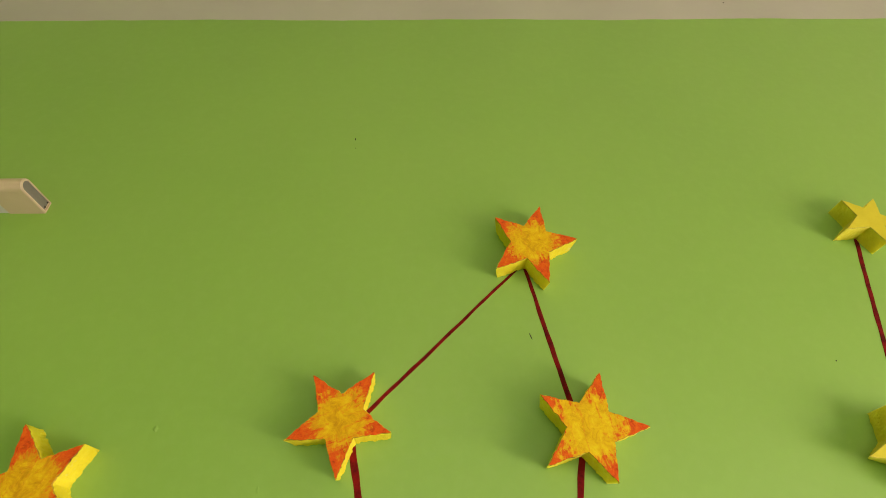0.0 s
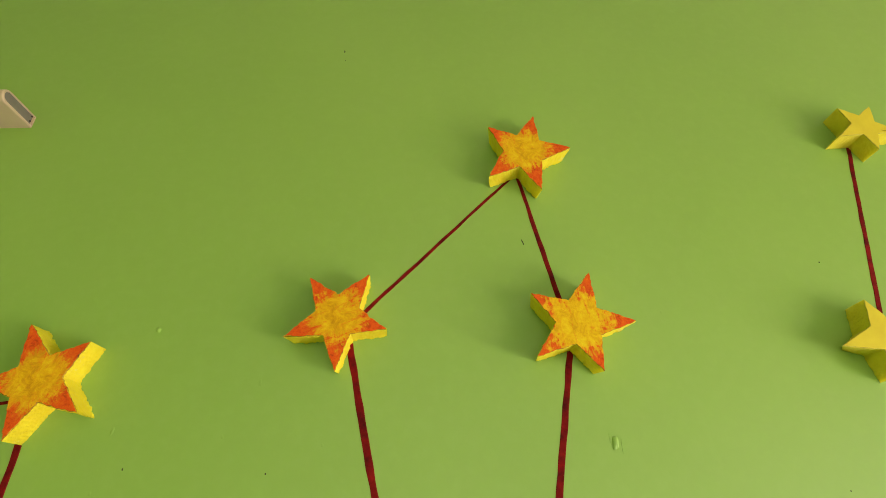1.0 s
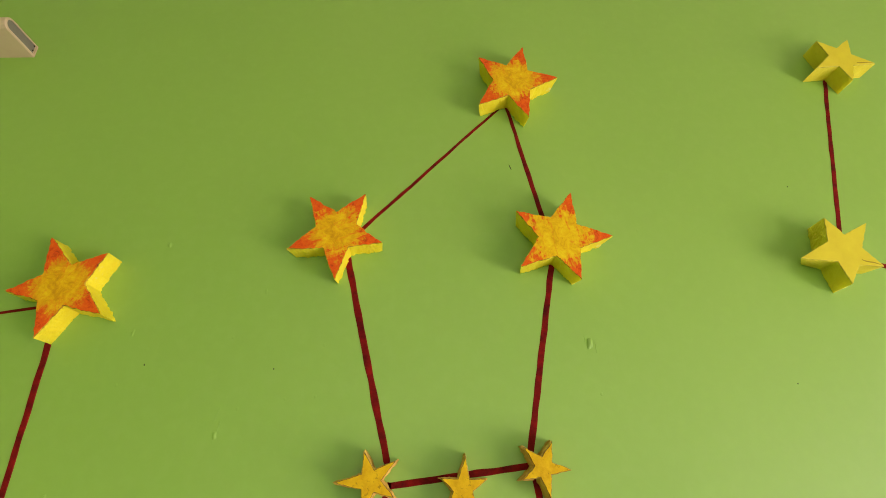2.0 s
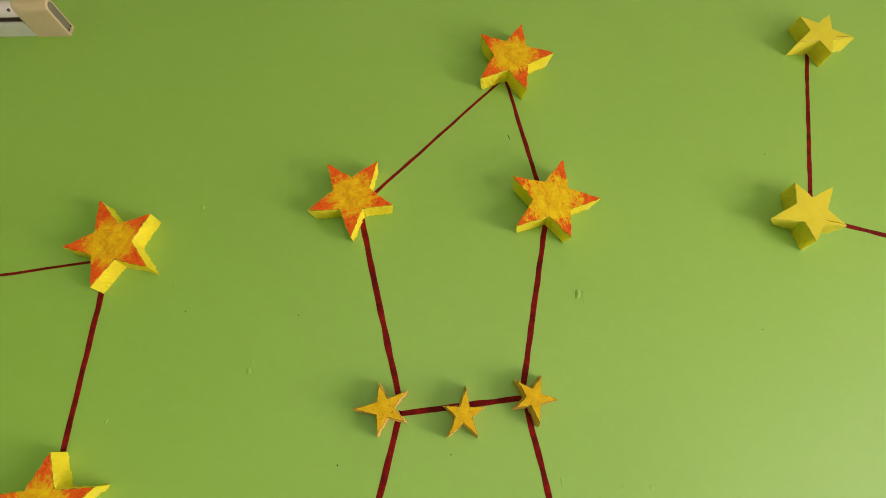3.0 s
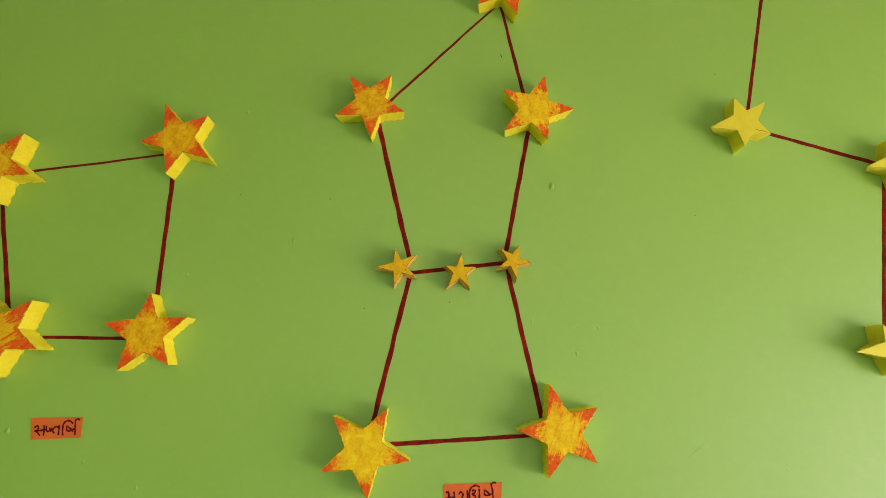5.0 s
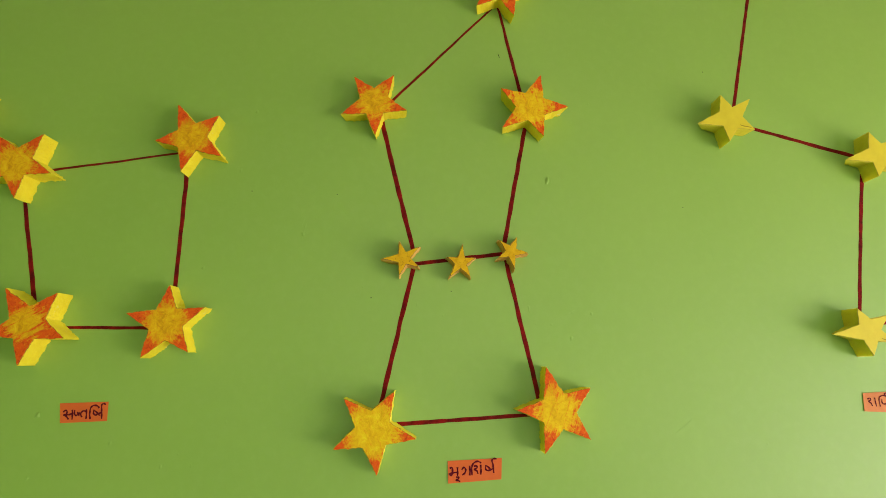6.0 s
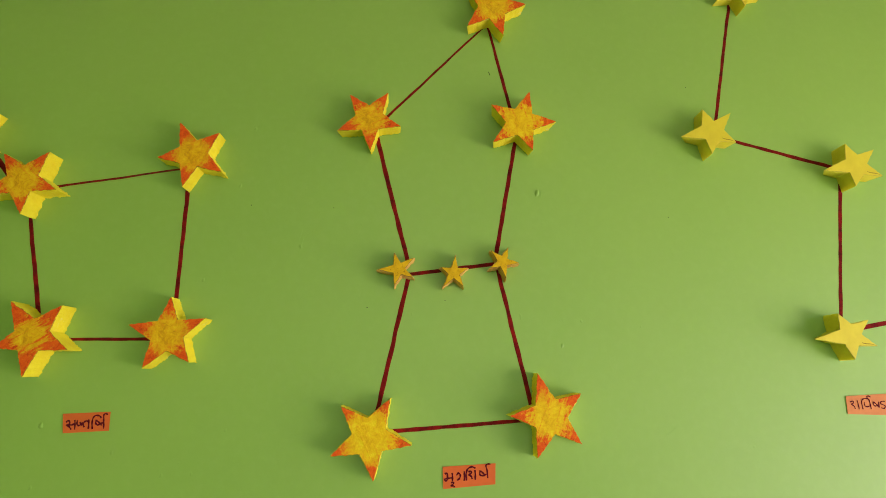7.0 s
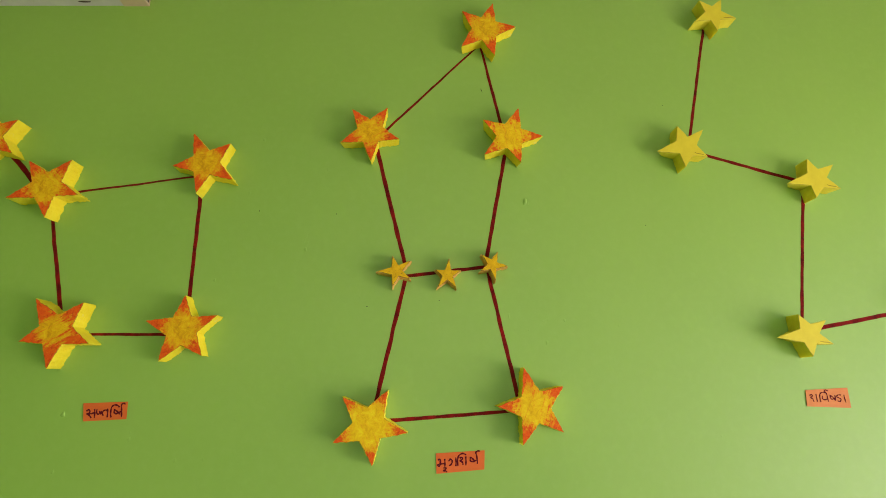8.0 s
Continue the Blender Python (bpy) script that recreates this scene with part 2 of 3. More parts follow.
def build_room():
    bm = bmesh.new()
    add_box(bm, -2.05, 2.95, PAINT, 0.18, 0.0, 3.0)
    north = structure(mesh_object("wall_north", bm, CREAM), "cream distempered wall with a green painted lower field")
    # the green paint: a thin coat with an uneven hand-cut upper edge
    bm = bmesh.new()
    n = 500
    low_f, top_f, low_b, top_b = [], [], [], []
    for i in range(n + 1):
        x = -1.9 + 4.7 * i / n
        z = TOP + 0.0045 * noise.noise((x * 3.1, 0.3, 0.0)) + 0.003 * noise.noise((x * 11.0, 4.1, 0.0)) + 0.001 * noise.noise((x * 60.0, 2.0, 0.0))
        z += 0.016 * (x - 0.1)
        low_f.append(bm.verts.new((x, 0.0, 0.0)))
        top_f.append(bm.verts.new((x, 0.0, z - 0.0008)))
        low_b.append(bm.verts.new((x, PAINT, 0.0)))
        top_b.append(bm.verts.new((x, PAINT, z)))
    for i in range(n):
        bm.faces.new((low_f[i], low_f[i + 1], top_f[i + 1], top_f[i]))
        bm.faces.new((top_f[i], top_f[i + 1], top_b[i + 1], top_b[i]))
    part("green_paint_coat", bm, GREEN, north, "satin leaf-green wall paint with a wavy top edge")
    # other walls, floor, ceiling: unseen; walls made green to tint the bounced light
    def wall(name, label, boxes):
        bm = bmesh.new()
        for x0, x1, y0, y1, z0, z1 in boxes:
            add_box(bm, x0, x1, y0, y1, z0, z1)
        ob = structure(mesh_object(name, bm, GREEN), label)
        ob.data.materials.append(WHITEWASH)
        for p in ob.data.polygons:
            if p.center.z > TOP:
                p.material_index = 1

    wall("wall_west", "unseen side wall, green to tint the bounce, whitewashed top", [(-2.05, -1.9, -3.4, 0.0, 0.0, TOP), (-2.05, -1.9, -3.4, 0.0, TOP, 3.0)])
    wall("wall_east", "unseen side wall, green to tint the bounce, open doorway", [
        (2.8, 2.95, -0.45, 0.0, 0.0, TOP), (2.8, 2.95, -3.4, -2.75, 0.0, TOP), (2.8, 2.95, -2.75, -0.45, 1.95, TOP), (2.8, 2.95, -3.4, 0.0, TOP, 3.0)])
    wall("wall_south", "unseen green rear wall with an opening for the fill lamp", [
        (-2.05, -0.65, -3.55, -3.4, 0.0, TOP), (1.05, 2.95, -3.55, -3.4, 0.0, TOP), (-0.65, 1.05, -3.55, -3.4, 0.0, 0.95),
        (-0.65, 1.05, -3.55, -3.4, 2.25, TOP), (-2.05, 2.95, -3.55, -3.4, TOP, 3.0)])
    bm = bmesh.new()
    add_box(bm, -2.05, 2.95, -3.55, 0.18, -0.12, 0.0)
    structure(mesh_object("floor", bm, CEMENT), "grey-brown polished cement floor of the room")
    bm = bmesh.new()
    add_box(bm, -2.05, 2.95, -3.55, 0.18, 3.0, 3.12)
    structure(mesh_object("ceiling", bm, WHITEWASH), "plain whitewashed ceiling slab")
    return north


NORTH = build_room()


# ---- painted lines between the stars ----
def painted_line(a, b, w0, w1, seed):
    """A brushed stroke on the wall with uneven edges; w0, w1: its width at both ends."""
    a, b = Vector((a[0], 0, a[1])), Vector((b[0], 0, b[1]))
    along = b - a
    n = max(8, int(along.length / 0.006))
    side = Vector((-along.z, 0, along.x)).normalized()
    bm = bmesh.new()
    loops = []
    for i in range(n + 1):
        f = i / n
        s = f * along.length
        w = 0.5 * (w0 + (w1 - w0) * f)
        wob = 0.0007 * noise.noise((s * 18.0, seed, 0.0))
        l = w * (1 + 0.28 * noise.noise((s * 45.0, seed, 3.0)))
        r = w * (1 + 0.28 * noise.noise((s * 45.0, seed, 7.0)))
        if i in (0, n):
            l, r = l * 0.6, r * 0.6
        c = a + along * f + side * wob
        loops.append([c + side * l + Vector((0, 0.0002, 0)), c + side * l * 0.85 + Vector((0, -0.0005, 0)),
                      c - side * r * 0.85 + Vector((0, -0.0005, 0)), c - side * r + Vector((0, 0.0002, 0))])
    rings(bm, loops)
    part("painted_line", bm, RED, NORTH, "dark red brush-painted line")


LINES = [
    ((0.158, 1.985), (-0.055, 1.775), 0.0038, 0.0052),
    ((0.160, 1.985), (0.195, 1.770), 0.0054, 0.0072),
    ((-0.062, 1.760), (-0.010, 1.510), 0.0083, 0.0077),
    ((0.197, 1.745), (0.140, 1.510), 0.0077, 0.0077),
    ((-0.015, 1.491), (0.150, 1.505), 0.0072, 0.0067),
    ((-0.008, 1.495), (-0.071, 1.255), 0.0077, 0.0077),
    ((0.142, 1.500), (0.183, 1.255), 0.0072, 0.0077),
    ((-0.060, 1.240), (0.180, 1.2465), 0.0067, 0.0059),
    ((-0.395, 1.699), (-0.640, 1.669), 0.0036, 0.0045),
    ((-0.390, 1.690), (-0.396, 1.430), 0.0077, 0.0072),
    ((-0.658, 1.650), (-0.608, 1.430), 0.0067, 0.0081),
    ((-0.580, 1.409), (-0.410, 1.401), 0.0054, 0.0054),
    ((-0.760, 1.769), (-0.675, 1.672), 0.0103, 0.0099),
    ((0.660, 2.035), (0.578, 1.755), 0.0063, 0.0067),
    ((0.590, 1.727), (0.800, 1.657), 0.0067, 0.0077),
    ((0.800, 1.660), (0.730, 1.380), 0.0072, 0.0067),
    ((0.745, 1.363), (0.960, 1.394), 0.0081, 0.0077),
]


# ---- stars ----
def star_outline(radius, spin, lengths, swings, inner, cuts, rough, seed, depth):
    """Closed outline of a hand-cut five-pointed star, in x and z round its centre."""
    corners = []
    for i in range(5):
        a = radians(spin + swings[i] - 72 * i)
        corners.append((radius * lengths[i] * math.cos(a), radius * lengths[i] * math.sin(a)))
        j = (i + 1) % 5
        b = radians(spin + 0.5 * (swings[i] + swings[j]) - 72 * i - 36)
        k = inner * radius * (1 + 0.07 * noise.noise((seed * 3.7, i * 2.3, 1.0)))
        corners.append((k * math.cos(b), k * math.sin(b)))
    pts = []
    for i, (p, q) in enumerate(zip(corners, corners[1:] + corners[:1])):
        nx, nz = q[1] - p[1], p[0] - q[0]
        length = math.hypot(nx, nz)
        for c in range(cuts):
            f = (c + (0.18 if c == 0 and i % 2 == 0 else 0.0)) / cuts
            x, z = p[0] + (q[0] - p[0]) * f, p[1] + (q[1] - p[1]) * f
            j = 0.7 * rough * noise.noise((x * 120.0 + seed * 9.0, depth * 40.0, z * 120.0))
            j += 0.8 * rough * noise.noise((x * 330.0 + seed * 5.0, depth * 330.0, z * 330.0))
            pts.append((x + nx / length * j, z + nz / length * j))
    return pts


def star(name, x, z, depth, radius, spin, lengths, swings, inner, rough, cuts, face, side, edge, label, group, seed, back=(1, 1, 1, 1, 1), slabs=False):
    """back: how long each arm is at the wall against its length at the front; slabs: cut from two sheets, the rear one a little larger."""
    def loop(y, scale, wobble):
        f = 1 + y / depth
        tips = [l * (1 + (b - 1) * f) for l, b in zip(lengths, back)]
        waist = inner * (1 + (sum(back) / 5 - 1) * f)
        return [Vector((px * scale, y, pz * scale)) for px, pz in star_outline(radius, spin, tips, swings, waist, cuts, wobble, seed, y)]

    bm = bmesh.new()
    if slabs:
        layers = [(0.0012, 1.05, 1.4), (-0.35 * depth, 1.05, 1.2), (-0.62 * depth, 1.06, 1.6), (-0.64 * depth, 1.02, 1.0), (-0.66 * depth, 0.93, 0.6),
                  (-0.72 * depth, 0.93, 0.6), (-0.74 * depth, 0.985, 1.0), (-depth + 0.0030, 1.0, 1.0), (-depth + 0.0022, 0.985, 1.0)]
    else:
        layers = [(0.0012, 1.0, 1.4), (-0.08 * depth, 1.0, 1.1), (-0.2 * depth, 1.0, 0.6), (-0.4 * depth, 1.0, 0.5), (-0.6 * depth, 1.0, 0.45),
                  (-0.78 * depth, 1.0, 0.55), (-depth + 0.0034, 1.0, 0.8), (-depth + 0.0020, 1.0, 1.2), (-depth + 0.0010, 0.985, 1.0)]
    rings(bm, [loop(y, s, rough * w) for y, s, w in layers], True)
    body = mesh_object(name, bm, side)
    body.location = (x, 0.0, z)
    tagged(body, label, "star", group)
    bm = bmesh.new()
    full = 0.955 if slabs else 0.994
    rings(bm, [loop(-depth + (0.0026 if slabs else 0.0014), full, rough * 0.8), loop(-depth + 0.0004, full, rough * 0.8),
               loop(-depth, full + 0.006 - 0.0016 / radius, rough * 0.8)], True)
    front = part("painted_face", bm, face, body, "painted front")
    front.data.materials.append(edge)
    for p in front.data.polygons:
        if p.center.y > -depth + 0.0001:
            p.material_index = 1
    return body


EVEN, STILL = (1, 1, 1, 1, 1), (0, 0, 0, 0, 0)
ORANGE_STARS = [
    (0.1687, 2.0022, 0.03, 0.0664, 142.9, (0.959, 1.0, 0.977, 1.03, 1.034), (-5.8, 1.4, 4.4, -4.3, 4.3)),
    (-0.0703, 1.7721, 0.028, 0.0612, 127.1, (0.985, 1.018, 0.962, 1.021, 1.014), (-2.3, 0.6, 0.3, -0.1, 1.4)),
    (0.2, 1.7554, 0.033, 0.0634, 143.4, (0.986, 1.016, 1.025, 0.94, 1.033), (1.3, -1.0, -0.6, -0.5, 0.7)),
    (-0.3745, 1.7128, 0.029, 0.062, 112.4, (1.076, 0.953, 1.029, 0.995, 0.948), (0.1, 1.1, -2.7, 1.5, 0.0)),
    (-0.6475, 1.672, 0.034, 0.0632, 55, (1.0, 0.98, 0.95, 1.1, 0.98), (-2, -1, 5, -1, -1)),
    (-0.5937, 1.4125, 0.035, 0.0626, 122.5, (1.093, 0.984, 1.003, 0.994, 0.926), (2.2, -2.2, -1.1, -0.5, 1.6)),
    (-0.3904, 1.4067, 0.03, 0.0611, 91.8, (0.962, 1.014, 0.959, 1.023, 1.042), (-3.1, 0.9, 0.9, 0.6, 0.6)),
    (-0.0769, 1.2369, 0.028, 0.0646, 130.9, (1.005, 0.994, 1.024, 0.987, 0.99), (1.3, -0.1, -0.2, -0.3, -0.6)),
    (0.2015, 1.2524, 0.032, 0.0646, 102.6, (1.051, 0.971, 0.993, 1.001, 0.984), (-1.5, 0.3, -1.2, 1.0, 1.5)),
    (-0.763, 1.771, 0.034, 0.0580, 36, EVEN, STILL),
]
SMALL_STARS = [
    (-0.0256, 1.4976, 0.024, 0.0318, 107.7, (0.919, 1.015, 0.939, 0.977, 1.149), (-4.6, -1.3, 2.3, 3.3, 0.3)),
    (0.0665, 1.4871, 0.024, 0.0288, 85.0, (1.099, 0.899, 1.017, 1.086, 0.899), (-2.8, 3.6, -0.7, 0.8, -1.0)),
    (0.1492, 1.5022, 0.026, 0.0285, 134.4, (0.997, 0.971, 1.008, 1.087, 0.936), (-1.1, 2.7, 2.1, -1.9, -1.7)),
]
YELLOW_STARS = [
    (0.666, 2.037, 0.030, 0.0461, 57, (0.97, 1.07, 0.94, 1.07, 0.96), (1, 2, -2, 1, -1)),
    (0.5497, 1.7274, 0.031, 0.0522, 112.5, (0.889, 1.068, 0.89, 0.87, 1.192), (-8.9, 0.7, 1.5, 2.5, 4.2)),
    (0.8016, 1.6528, 0.032, 0.0502, 110.9, (0.873, 1.008, 0.993, 0.843, 1.283), (-7.3, -3.3, 6.0, 0.0, 4.7)),
    (0.7133, 1.3531, 0.032, 0.0469, 113.4, (0.846, 0.956, 0.995, 0.845, 1.357), (-3.9, -8.1, 5.9, 8.8, -2.7)),
    (0.985, 1.398, 0.027, 0.0460, 50, EVEN, STILL),
]
for i, row in enumerate(ORANGE_STARS):
    star("foam_star", *row, 0.43, 0.0018, 20, FACES[i], FOAM, EDGE,
         "lemon-yellow cut foam star with orange-red painted tips on green wall", "large orange-tipped stars", i + 1, {0: (0.9,) * 5, 1: (0.93, 0.96, 0.96, 0.92, 0.92), 2: (0.9,) * 5}.get(i, EVEN))
for i, row in enumerate(SMALL_STARS):
    star("small_star", *row, 0.36, 0.0011, 10, GOLD, GOLD_SIDE, GOLD_EDGE,
         "small gold-ochre painted star on a dark red line", "small gold stars", i + 31, EVEN, True)


def paper_fold(body, row, arm):
    """A thin dark strip added along one arm for the edge between front and side."""
    depth, radius, spin, lengths, swings = row[2:]
    a = radians(spin + swings[arm] - 72 * arm)
    out, side = Vector((math.cos(a), 0, math.sin(a))), Vector((-math.sin(a), 0, math.cos(a)))
    loops = []
    for i in range(9):
        f = i / 8
        c = out * radius * lengths[arm] * (0.42 + 0.50 * f) - side * (0.0045 * (1 - f) + 0.0006 * math.sin(f * 7)) + Vector((0, -depth, 0))
        w = 0.0007 * math.sin(math.pi * min(0.97, f + 0.1)) + 0.0001
        loops.append([c + side * w + Vector((0, 0.0006, 0)), c + side * w - Vector((0, 0.0003, 0)), c - side * w - Vector((0, 0.0003, 0)), c - side * w + Vector((0, 0.0006, 0))])
    bm = bmesh.new()
    rings(bm, loops)
    part("paper_fold", bm, EDGE_STRIP, body, "dark strip added for the edge between front and side")


for i, row in enumerate(YELLOW_STARS):
    body = star("yellow_star", *row, 0.42, 0.0010, 12, YELLOW, YELLOW_SIDE, YELLOW_EDGE,
         "plain yellow thick paper-covered star on green wall", "plain yellow stars", i + 61,
         EVEN if i in (0, 4) else (0.98, 0.86, 0.92, 1.02, 0.60))
    if i < 4:
        paper_fold(body, row, 2 if i else 1)


# ---- paper name labels with handwriting ----
def smooth_path(pts, steps=6):
    out = []
    n = len(pts)
    for i in range(n - 1):
        p0, p1, p2, p3 = pts[max(i - 1, 0)], pts[i], pts[i + 1], pts[min(i + 2, n - 1)]
        for s in range(steps):
            t = s / steps
            out.append(tuple(0.5 * (2 * b + (c - a) * t + (2 * a - 5 * b + 4 * c - d) * t * t + (3 * b - a - 3 * c + d) * t ** 3)
                             for a, b, c, d in zip(p0, p1, p2, p3)))
    out.append(pts[-1])
    return out


def paper_label(corners, box, strokes, material, label, pen):
    """corners: x, z of the paper's top-left, top-right, bottom-right, bottom-left; strokes in the units of box (left, top, right, bottom)."""
    tl, tr, br, bl = [Vector((x, 0, z)) for x, z in corners]
    centre = (tl + tr + br + bl) / 4

    def place(u, v, y):
        p = (tl * (1 - u) + tr * u) * (1 - v) + (bl * (1 - u) + br * u) * v
        curl = 0.0002 * (abs(2 * u - 1) ** 4)
        return Vector((p.x - centre.x, y - curl, p.z - centre.z))

    bm = bmesh.new()
    nu, nv = 16, 6
    grid = [[[bm.verts.new(place(i / nu, j / nv, y)) for i in range(nu + 1)] for j in range(nv + 1)] for y in (-0.0010, -0.0006)]
    for layer in grid:
        for j in range(nv):
            for i in range(nu):
                bm.faces.new((layer[j][i], layer[j][i + 1], layer[j + 1][i + 1], layer[j + 1][i]))
    a, b = grid
    rim = [(0, i) for i in range(nu)] + [(j, nu) for j in range(nv)] + [(nv, i) for i in range(nu, 0, -1)] + [(j, 0) for j in range(nv, 0, -1)]
    for (j, i), (l, k) in zip(rim, rim[1:] + rim[:1]):
        bm.faces.new((a[j][i], a[l][k], b[l][k], b[j][i]))
    paper = mesh_object("paper_label", bm, material)
    paper.location = centre
    tagged(paper, label, "label", "paper name labels")
    x0, y0, x1, y1 = box
    bm = bmesh.new()
    for s, stroke in enumerate(strokes):
        pts = [place((x - x0) / (x1 - x0), (y - y0) / (y1 - y0), -0.0013) for x, y in smooth_path(stroke)]
        loops = []
        for i, p in enumerate(pts):
            d = (pts[min(i + 1, len(pts) - 1)] - pts[max(i - 1, 0)])
            n = Vector((-d.z, 0, d.x)).normalized() * pen * (0.5 + 0.12 * math.sin(i * 0.9 + s))
            loops.append([p + n, p + n * 0.5 - Vector((0, 0.0002, 0)), p - n * 0.5 - Vector((0, 0.0002, 0)), p - n])
        rings(bm, loops)
    part("handwriting", bm, INK, paper, "maroon handwritten letters")


paper_label(((-0.5527, 1.2933), (-0.4807, 1.2926), (-0.4802, 1.2646), (-0.5492, 1.2644)), (24, 37, 265, 138), [
    [(42, 83), (50, 74), (60, 79), (57, 92), (44, 98), (56, 104), (68, 121)],
    [(56, 96), (71, 97), (86, 90)],
    [(86, 72), (87, 96), (86, 122)],
    [(99, 74), (97, 92), (105, 102), (117, 97), (126, 86)],
    [(112, 84), (118, 96), (122, 104)],
    [(157, 72), (158, 96), (157, 122)],
    [(157, 84), (144, 80), (132, 88), (129, 100), (136, 112)],
    [(178, 124), (175, 96), (178, 68), (191, 54), (210, 56), (222, 68)],
    [(196, 76), (194, 94), (203, 104), (219, 99), (235, 90)],
    [(199, 82), (213, 93), (226, 108)],
    [(254, 52), (243, 46), (233, 53), (234, 78), (236, 100), (237, 125)],
], PAPER, "orange paper strip with handwritten Gujarati word taped to wall", 0.0023)
paper_label(((0.0333, 1.1845), (0.1163, 1.185), (0.1138, 1.1549), (0.0328, 1.1525)), (36, 25, 317, 148), [
    [(46, 66), (59, 63), (59, 96), (49, 104), (46, 94), (62, 91), (86, 90)],
    [(86, 62), (87, 86), (86, 110)],
    [(78, 116), (92, 118), (86, 130), (76, 132), (92, 136), (96, 144)],
    [(108, 78), (119, 66), (129, 78), (124, 97), (110, 106)],
    [(150, 58), (151, 85), (150, 112)],
    [(162, 112), (160, 76), (168, 48), (190, 36), (210, 46)],
    [(172, 64), (184, 60), (188, 72), (174, 82), (188, 90), (192, 106)],
    [(207, 56), (209, 84), (208, 112)],
    [(235, 60), (234, 84), (248, 92), (270, 84)],
    [(238, 64), (250, 76), (264, 90)],
    [(290, 28), (276, 26), (266, 36), (272, 62), (276, 108)],
], PAPER, "orange paper strip with handwritten Gujarati word below star figure", 0.0024)
paper_label(((0.7061, 1.2563), (0.7861, 1.2567), (0.7847, 1.2216), (0.7026, 1.2282)), (74, 56, 306, 158), [
    [(92, 90), (104, 85), (108, 95), (97, 104), (108, 112), (113, 128)],
    [(128, 83), (130, 105), (132, 130)],
    [(150, 130), (148, 96), (153, 80), (170, 74), (188, 80)],
    [(162, 94), (161, 110), (170, 117), (189, 112)],
    [(196, 68), (184, 62), (178, 68), (186, 82), (189, 104), (190, 129)],
    [(205, 90), (204, 108), (214, 114), (228, 108)],
    [(208, 94), (218, 104), (230, 120), (230, 92)],
    [(262, 92), (246, 92), (238, 101), (250, 107), (260, 115), (252, 126), (240, 122)],
    [(279, 91), (280, 110), (283, 130)],
], PAPER_PALE, "pale orange paper strip with handwritten Gujarati word on wall", 0.0017)


# ---- unlit tube light batten, high on the wall ----
def tube_light():
    z0, z1, end = 2.0825, 2.1035, -0.5260
    left = end - 1.24
    root = new("tube_light")
    root.location = (end, 0.0, z0)
    tagged(root, "unlit slim tube light batten with beige end holder, dusty", "tube light")

    def stadium(x, y0, y1, za, zb, inset=0.0):
        r = (zb - za) / 2 - inset
        pts = [(x, y0 - inset, zb - inset), (x, y0 - inset, za + inset)]
        for i in range(9):
            a = -math.pi / 2 - math.pi * i / 8
            pts.append((x, y1 + inset + r + r * math.cos(a), (za + zb) / 2 + r * math.sin(a)))
        return [Vector((p[0] - end, p[1], p[2] - z0)) for p in pts]

    # holder at the end, with a slightly raised rim round the grey plate
    bm = bmesh.new()
    rings(bm, [stadium(end - 0.052, 0.001, -0.058, z0, z1, 0.001), stadium(end - 0.050, 0.001, -0.058, z0, z1),
               stadium(end - 0.0015, 0.001, -0.058, z0, z1), stadium(end, 0.001, -0.058, z0, z1, 0.0012),
               stadium(end, 0.001, -0.058, z0, z1, 0.003), stadium(end - 0.002, 0.001, -0.058, z0, z1, 0.003)])
    holder = part("end_holder", bm, BEIGE, root, "beige plastic end holder")
    bm = bmesh.new()
    rings(bm, [stadium(end - 0.003, -0.001, -0.058, z0, z1, 0.0032), stadium(end - 0.0008, -0.001, -0.058, z0, z1, 0.0034)])
    part("end_plate", bm, GREY, holder, "grey end plate")
    # solid dark discs, with the holes' shade put into the colour
    for zz in (0.35, 0.75):
        bm = bmesh.new()
        bmesh.ops.create_cone(bm, cap_ends=True, segments=10, radius1=0.0013, radius2=0.0012, depth=0.001,
                              matrix=pose(-0.0004, -0.006, zz * (z1 - z0), 0, 90, 0))
        part("screw_hole", bm, BLACK, holder)
    bm = bmesh.new()
    add_box(bm, left - end, -0.051, -0.025, 0.001, 0.001, z1 - z0 - 0.001, 0.002)
    rail = part("base_rail", bm, ENAMEL, root, "white enamelled rail")
    # solid strip in the slot, its shade put into the colour
    bm = bmesh.new()
    add_box(bm, left - end, -0.051, -0.031, -0.024, 0.006, z1 - z0 - 0.004)
    part("gap", bm, BLACK, root, "dark gap")
    bm = bmesh.new()
    bmesh.ops.create_cone(bm, cap_ends=True, segments=28, radius1=0.0115, radius2=0.0115, depth=1.20,
                          matrix=pose(-0.051 - 0.60, -0.0445, (z1 - z0) / 2, 0, 90, 0))
    tube = part("tube", bm, TUBE, root, "dusty unlit glass tube", True)

    def smear(name, x, y, z, size, parent, label):
        bm = bmesh.new()
        bmesh.ops.create_icosphere(bm, subdivisions=3, radius=1.0)
        for v in bm.verts:
            k = 1 + 0.45 * noise.noise(v.co * 1.7 + Vector((x * 40, 0, 0)))
            v.co = (x - end + v.co.x * size[0] * k, y + v.co.y * size[1] * k, z - z0 + v.co.z * size[2] * k)
        part(name, bm, BLACK, parent, label, True)

    smear("burn_mark", -0.5836, -0.0507, 2.0847, (0.0032, 0.0026, 0.0026), tube, "brown burnt spot")
    smear("scuff", -0.650, -0.0120, 2.0836, (0.014, 0.0026, 0.0004), rail, "dark scuff")


tube_light()


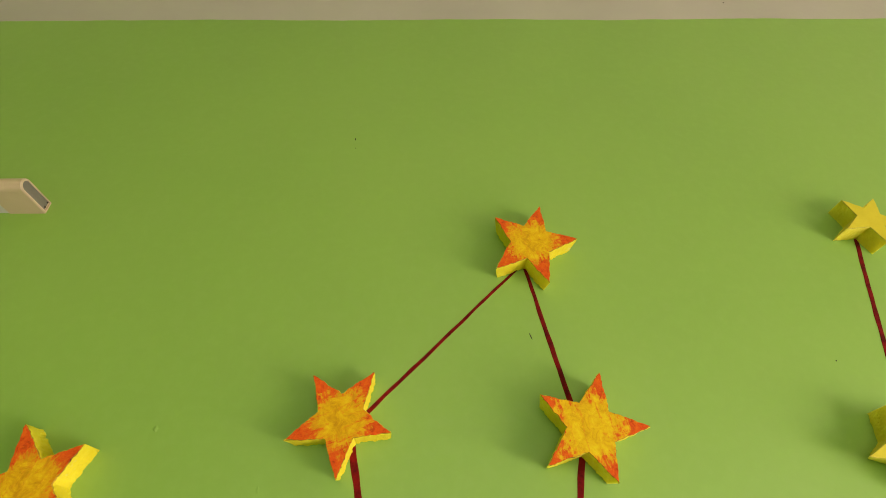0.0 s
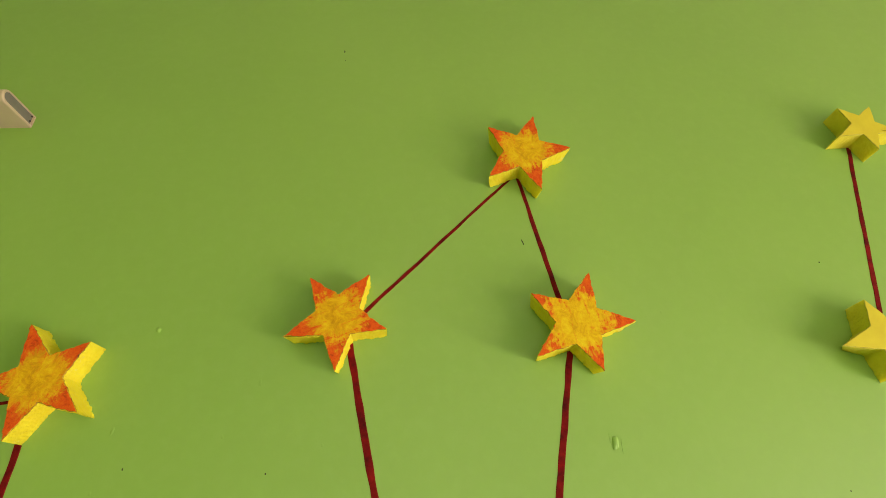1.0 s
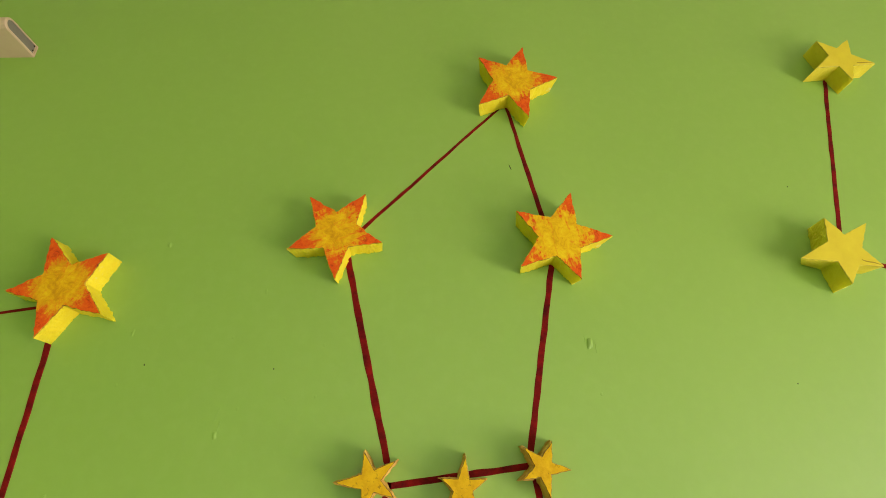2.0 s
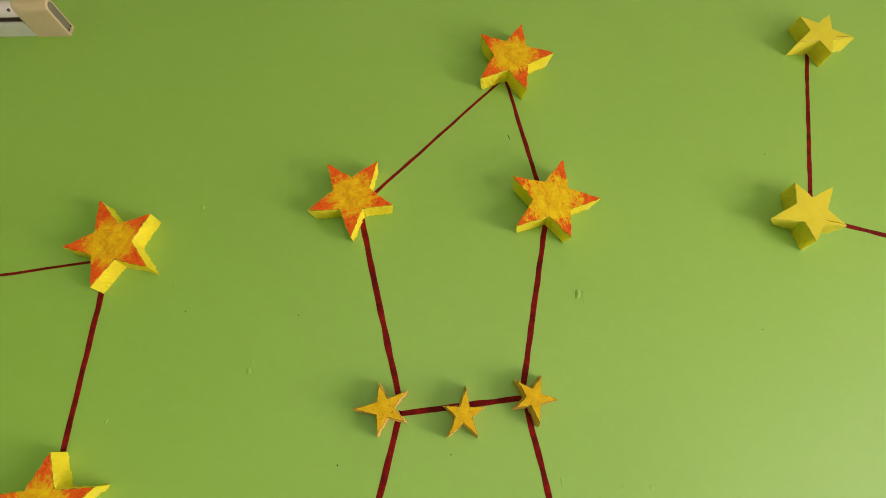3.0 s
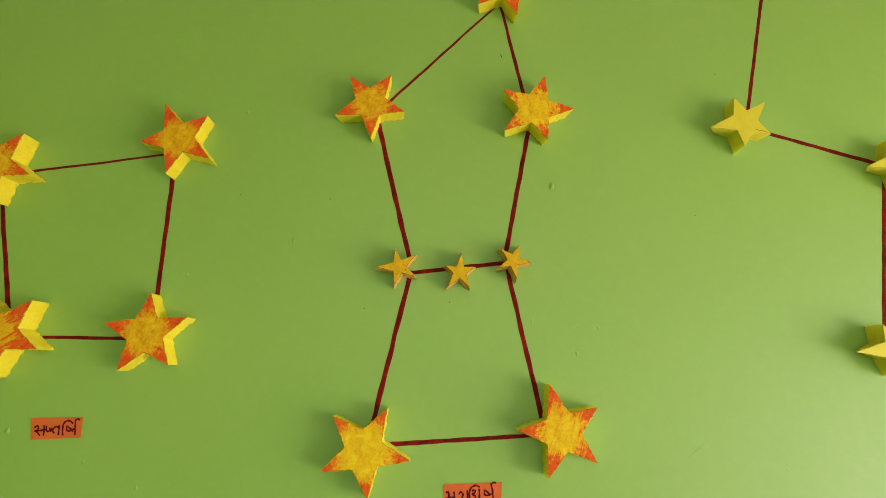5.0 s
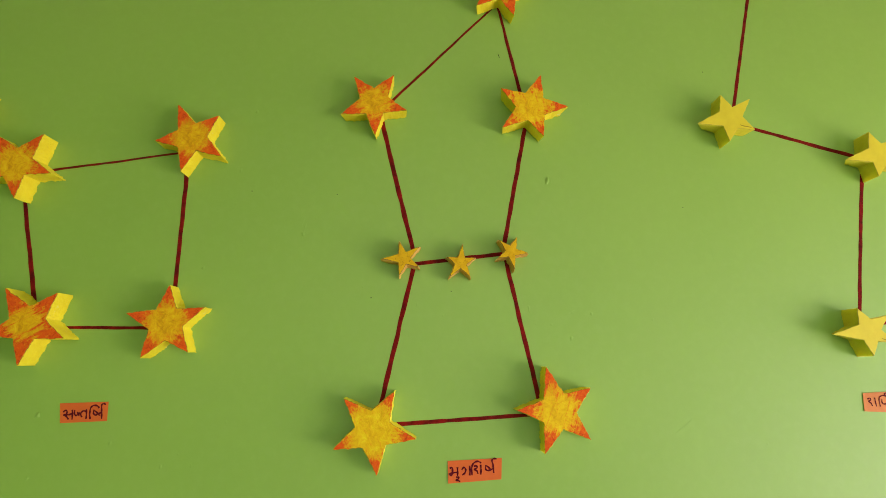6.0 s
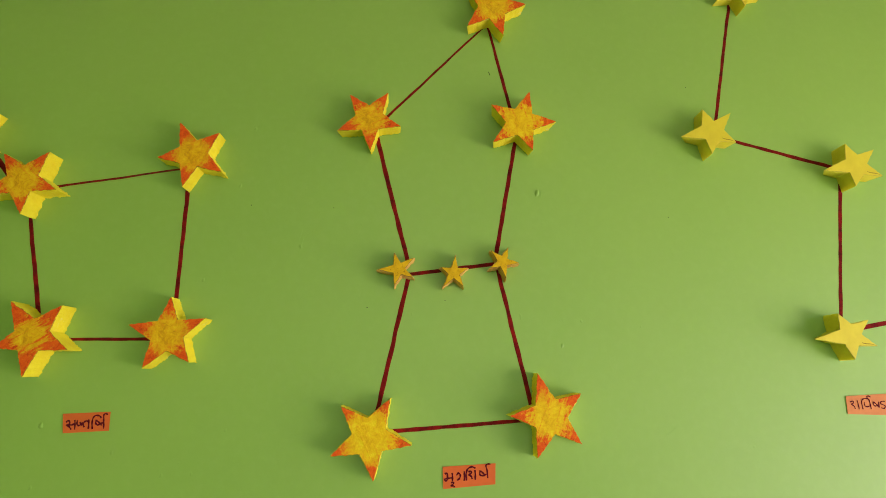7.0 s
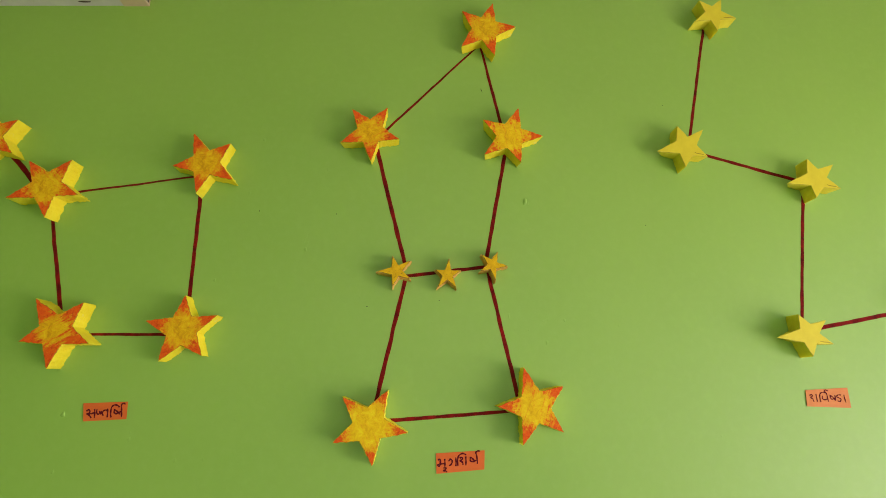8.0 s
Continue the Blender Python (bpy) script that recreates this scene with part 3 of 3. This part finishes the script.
# ---- the lines, and small blemishes of the wall paint ----
for i, (a, b, w0, w1) in enumerate(LINES):
    painted_line(a, b, w0, w1, i * 3.7)


def paint_blob(x, z, size, seed, drip):
    """A low uneven lump of dried paint that runs out into the wall, with a short run below it."""
    bm = bmesh.new()
    n, loops = 20, []
    for h, s in ((0.0003, 1.25), (-0.0001, 1.1), (-0.0004, 0.85), (-0.0008, 0.5), (-0.0009, 0.15)):
        loop = []
        for i in range(n):
            a = 2 * math.pi * i / n
            r = size * s * (1 + 0.45 * noise.noise((1.3 * math.cos(a) + seed, 1.3 * math.sin(a), 0.5 * s)))
            dz = r * math.sin(a) * 1.1
            if dz < 0:
                dz *= drip
            loop.append(Vector((x + r * math.cos(a) * 0.85 + 0.12 * dz * math.sin(seed), h * (size / 0.003) ** 2, z + dz)))
        loops.append(loop)
    rings(bm, loops)
    part("paint_lump", bm, GREEN, NORTH, "", True)


def brush_hair(x0, z0, x1, z1, seed):
    """A thin raised hair or ridge caught in the paint."""
    a, along = Vector((x0, 0, z0)), Vector((x1 - x0, 0, z1 - z0))
    side = Vector((-along.z, 0, along.x)).normalized()
    loops = []
    for i in range(13):
        f = i / 12
        c = a + along * f + side * 0.0012 * noise.noise((f * 3.0, seed, 0.0))
        w = 0.00055 * math.sin(math.pi * (0.06 + 0.88 * f))
        loops.append([c + side * w + Vector((0, 0.0002, 0)), c - Vector((0, 0.0004, 0)), c - side * w + Vector((0, 0.0002, 0))])
    bm = bmesh.new()
    rings(bm, loops)
    part("paint_ridge", bm, GREEN, NORTH, "", True)


def dark_speck(x, z, w, h, tilt, y=0.0):
    bm = bmesh.new()
    loops = []
    for yy, s in ((0.0003, 1.0), (-0.0004, 0.7)):
        loops.append([Vector((x + s * (w * math.cos(a) + tilt * h * math.sin(a)), yy + y, z + s * h * math.sin(a))) for a in [2 * math.pi * i / 8 for i in range(8)]])
    rings(bm, loops)
    part("dark_speck", bm, DIRT, NORTH)


BLOBS = [(0.226, 1.632, 4.0, 1.6), (-0.193, 1.549, 3.0, 1.4), (-0.278, 1.773, 3.0, 1.0), (-0.154, 1.709, 1.8, 2.2), (0.242, 1.361, 2.6, 1.5),
         (-0.473, 1.233, 2.4, 1.4), (-0.587, 1.189, 2.6, 1.0), (0.247, 1.402, 1.8, 1.0), (0.278, 1.400, 2.4, 1.2), (0.176, 1.414, 2.0, 3.2),
         (-0.353, 1.497, 2.6, 1.2), (-0.300, 1.664, 2.2, 2.0), (-0.089, 1.584, 1.5, 1.0), (-0.172, 1.575, 1.4, 1.6), (0.312, 1.776, 1.6, 1.0),
         (-0.082, 1.641, 1.3, 1.2), (-0.186, 1.653, 1.6, 1.0), (-0.306, 1.605, 1.4, 1.3), (0.229, 1.574, 1.6, 1.2), (-0.094, 1.456, 1.6, 1.5),
         (0.211, 1.384, 1.6, 1.0), (0.185, 1.386, 1.3, 1.0), (0.035, 1.405, 1.6, 1.0), (-0.006, 1.425, 1.6, 2.6), (0.379, 1.386, 1.8, 1.2),
         (-0.303, 1.256, 1.8, 1.6), (-0.122, 1.583, 1.3, 1.4), (-0.351, 1.196, 1.8, 1.4), (0.536, 1.187, 1.8, 1.0), (-0.190, 1.562, 1.4, 1.8),
         (-0.584, 1.277, 3.6, 1.0), (-0.396, 1.196, 2.2, 1.2), (-0.371, 1.212, 1.4, 1.0), (-0.472, 1.243, 1.6, 1.0)]
for i, (x, z, mm, drip) in enumerate(BLOBS):
    paint_blob(x, z, mm / 1000, i * 5.3, drip)
SPECKS = [(-0.081, 1.438, 0.0012, 0.0012, 0), (0.050, 1.444, 0.0010, 0.0010, 0), (-0.280, 1.626, 0.0008, 0.0016, 0), (-0.137, 1.616, 0.0008, 0.0012, 0),
          (-0.090, 2.236, 0.0010, 0.0035, 0), (-0.088, 2.215, 0.0007, 0.0012, 0), (0.156, 1.876, 0.0008, 0.0055, -0.3), (0.695, 2.673, 0.0022, 0.0020, 0), (0.534, 1.836, 0.0009, 0.0012, 0), (0.458, 1.576, 0.0009, 0.0009, 0)]
for x, z, w, h, tilt in SPECKS:
    dark_speck(x, z, w, h, tilt, PAINT if z > TOP else 0.0)
for i, ends in enumerate(((0.392, 1.208, 0.421, 1.228), (0.219, 1.642, 0.222, 1.624), (0.232, 1.636, 0.231, 1.620), (0.236, 1.399, 0.252, 1.405), (-0.194, 1.540, -0.187, 1.566), (-0.196, 1.560, -0.189, 1.578))):
    brush_hair(*ends, i * 2.9)
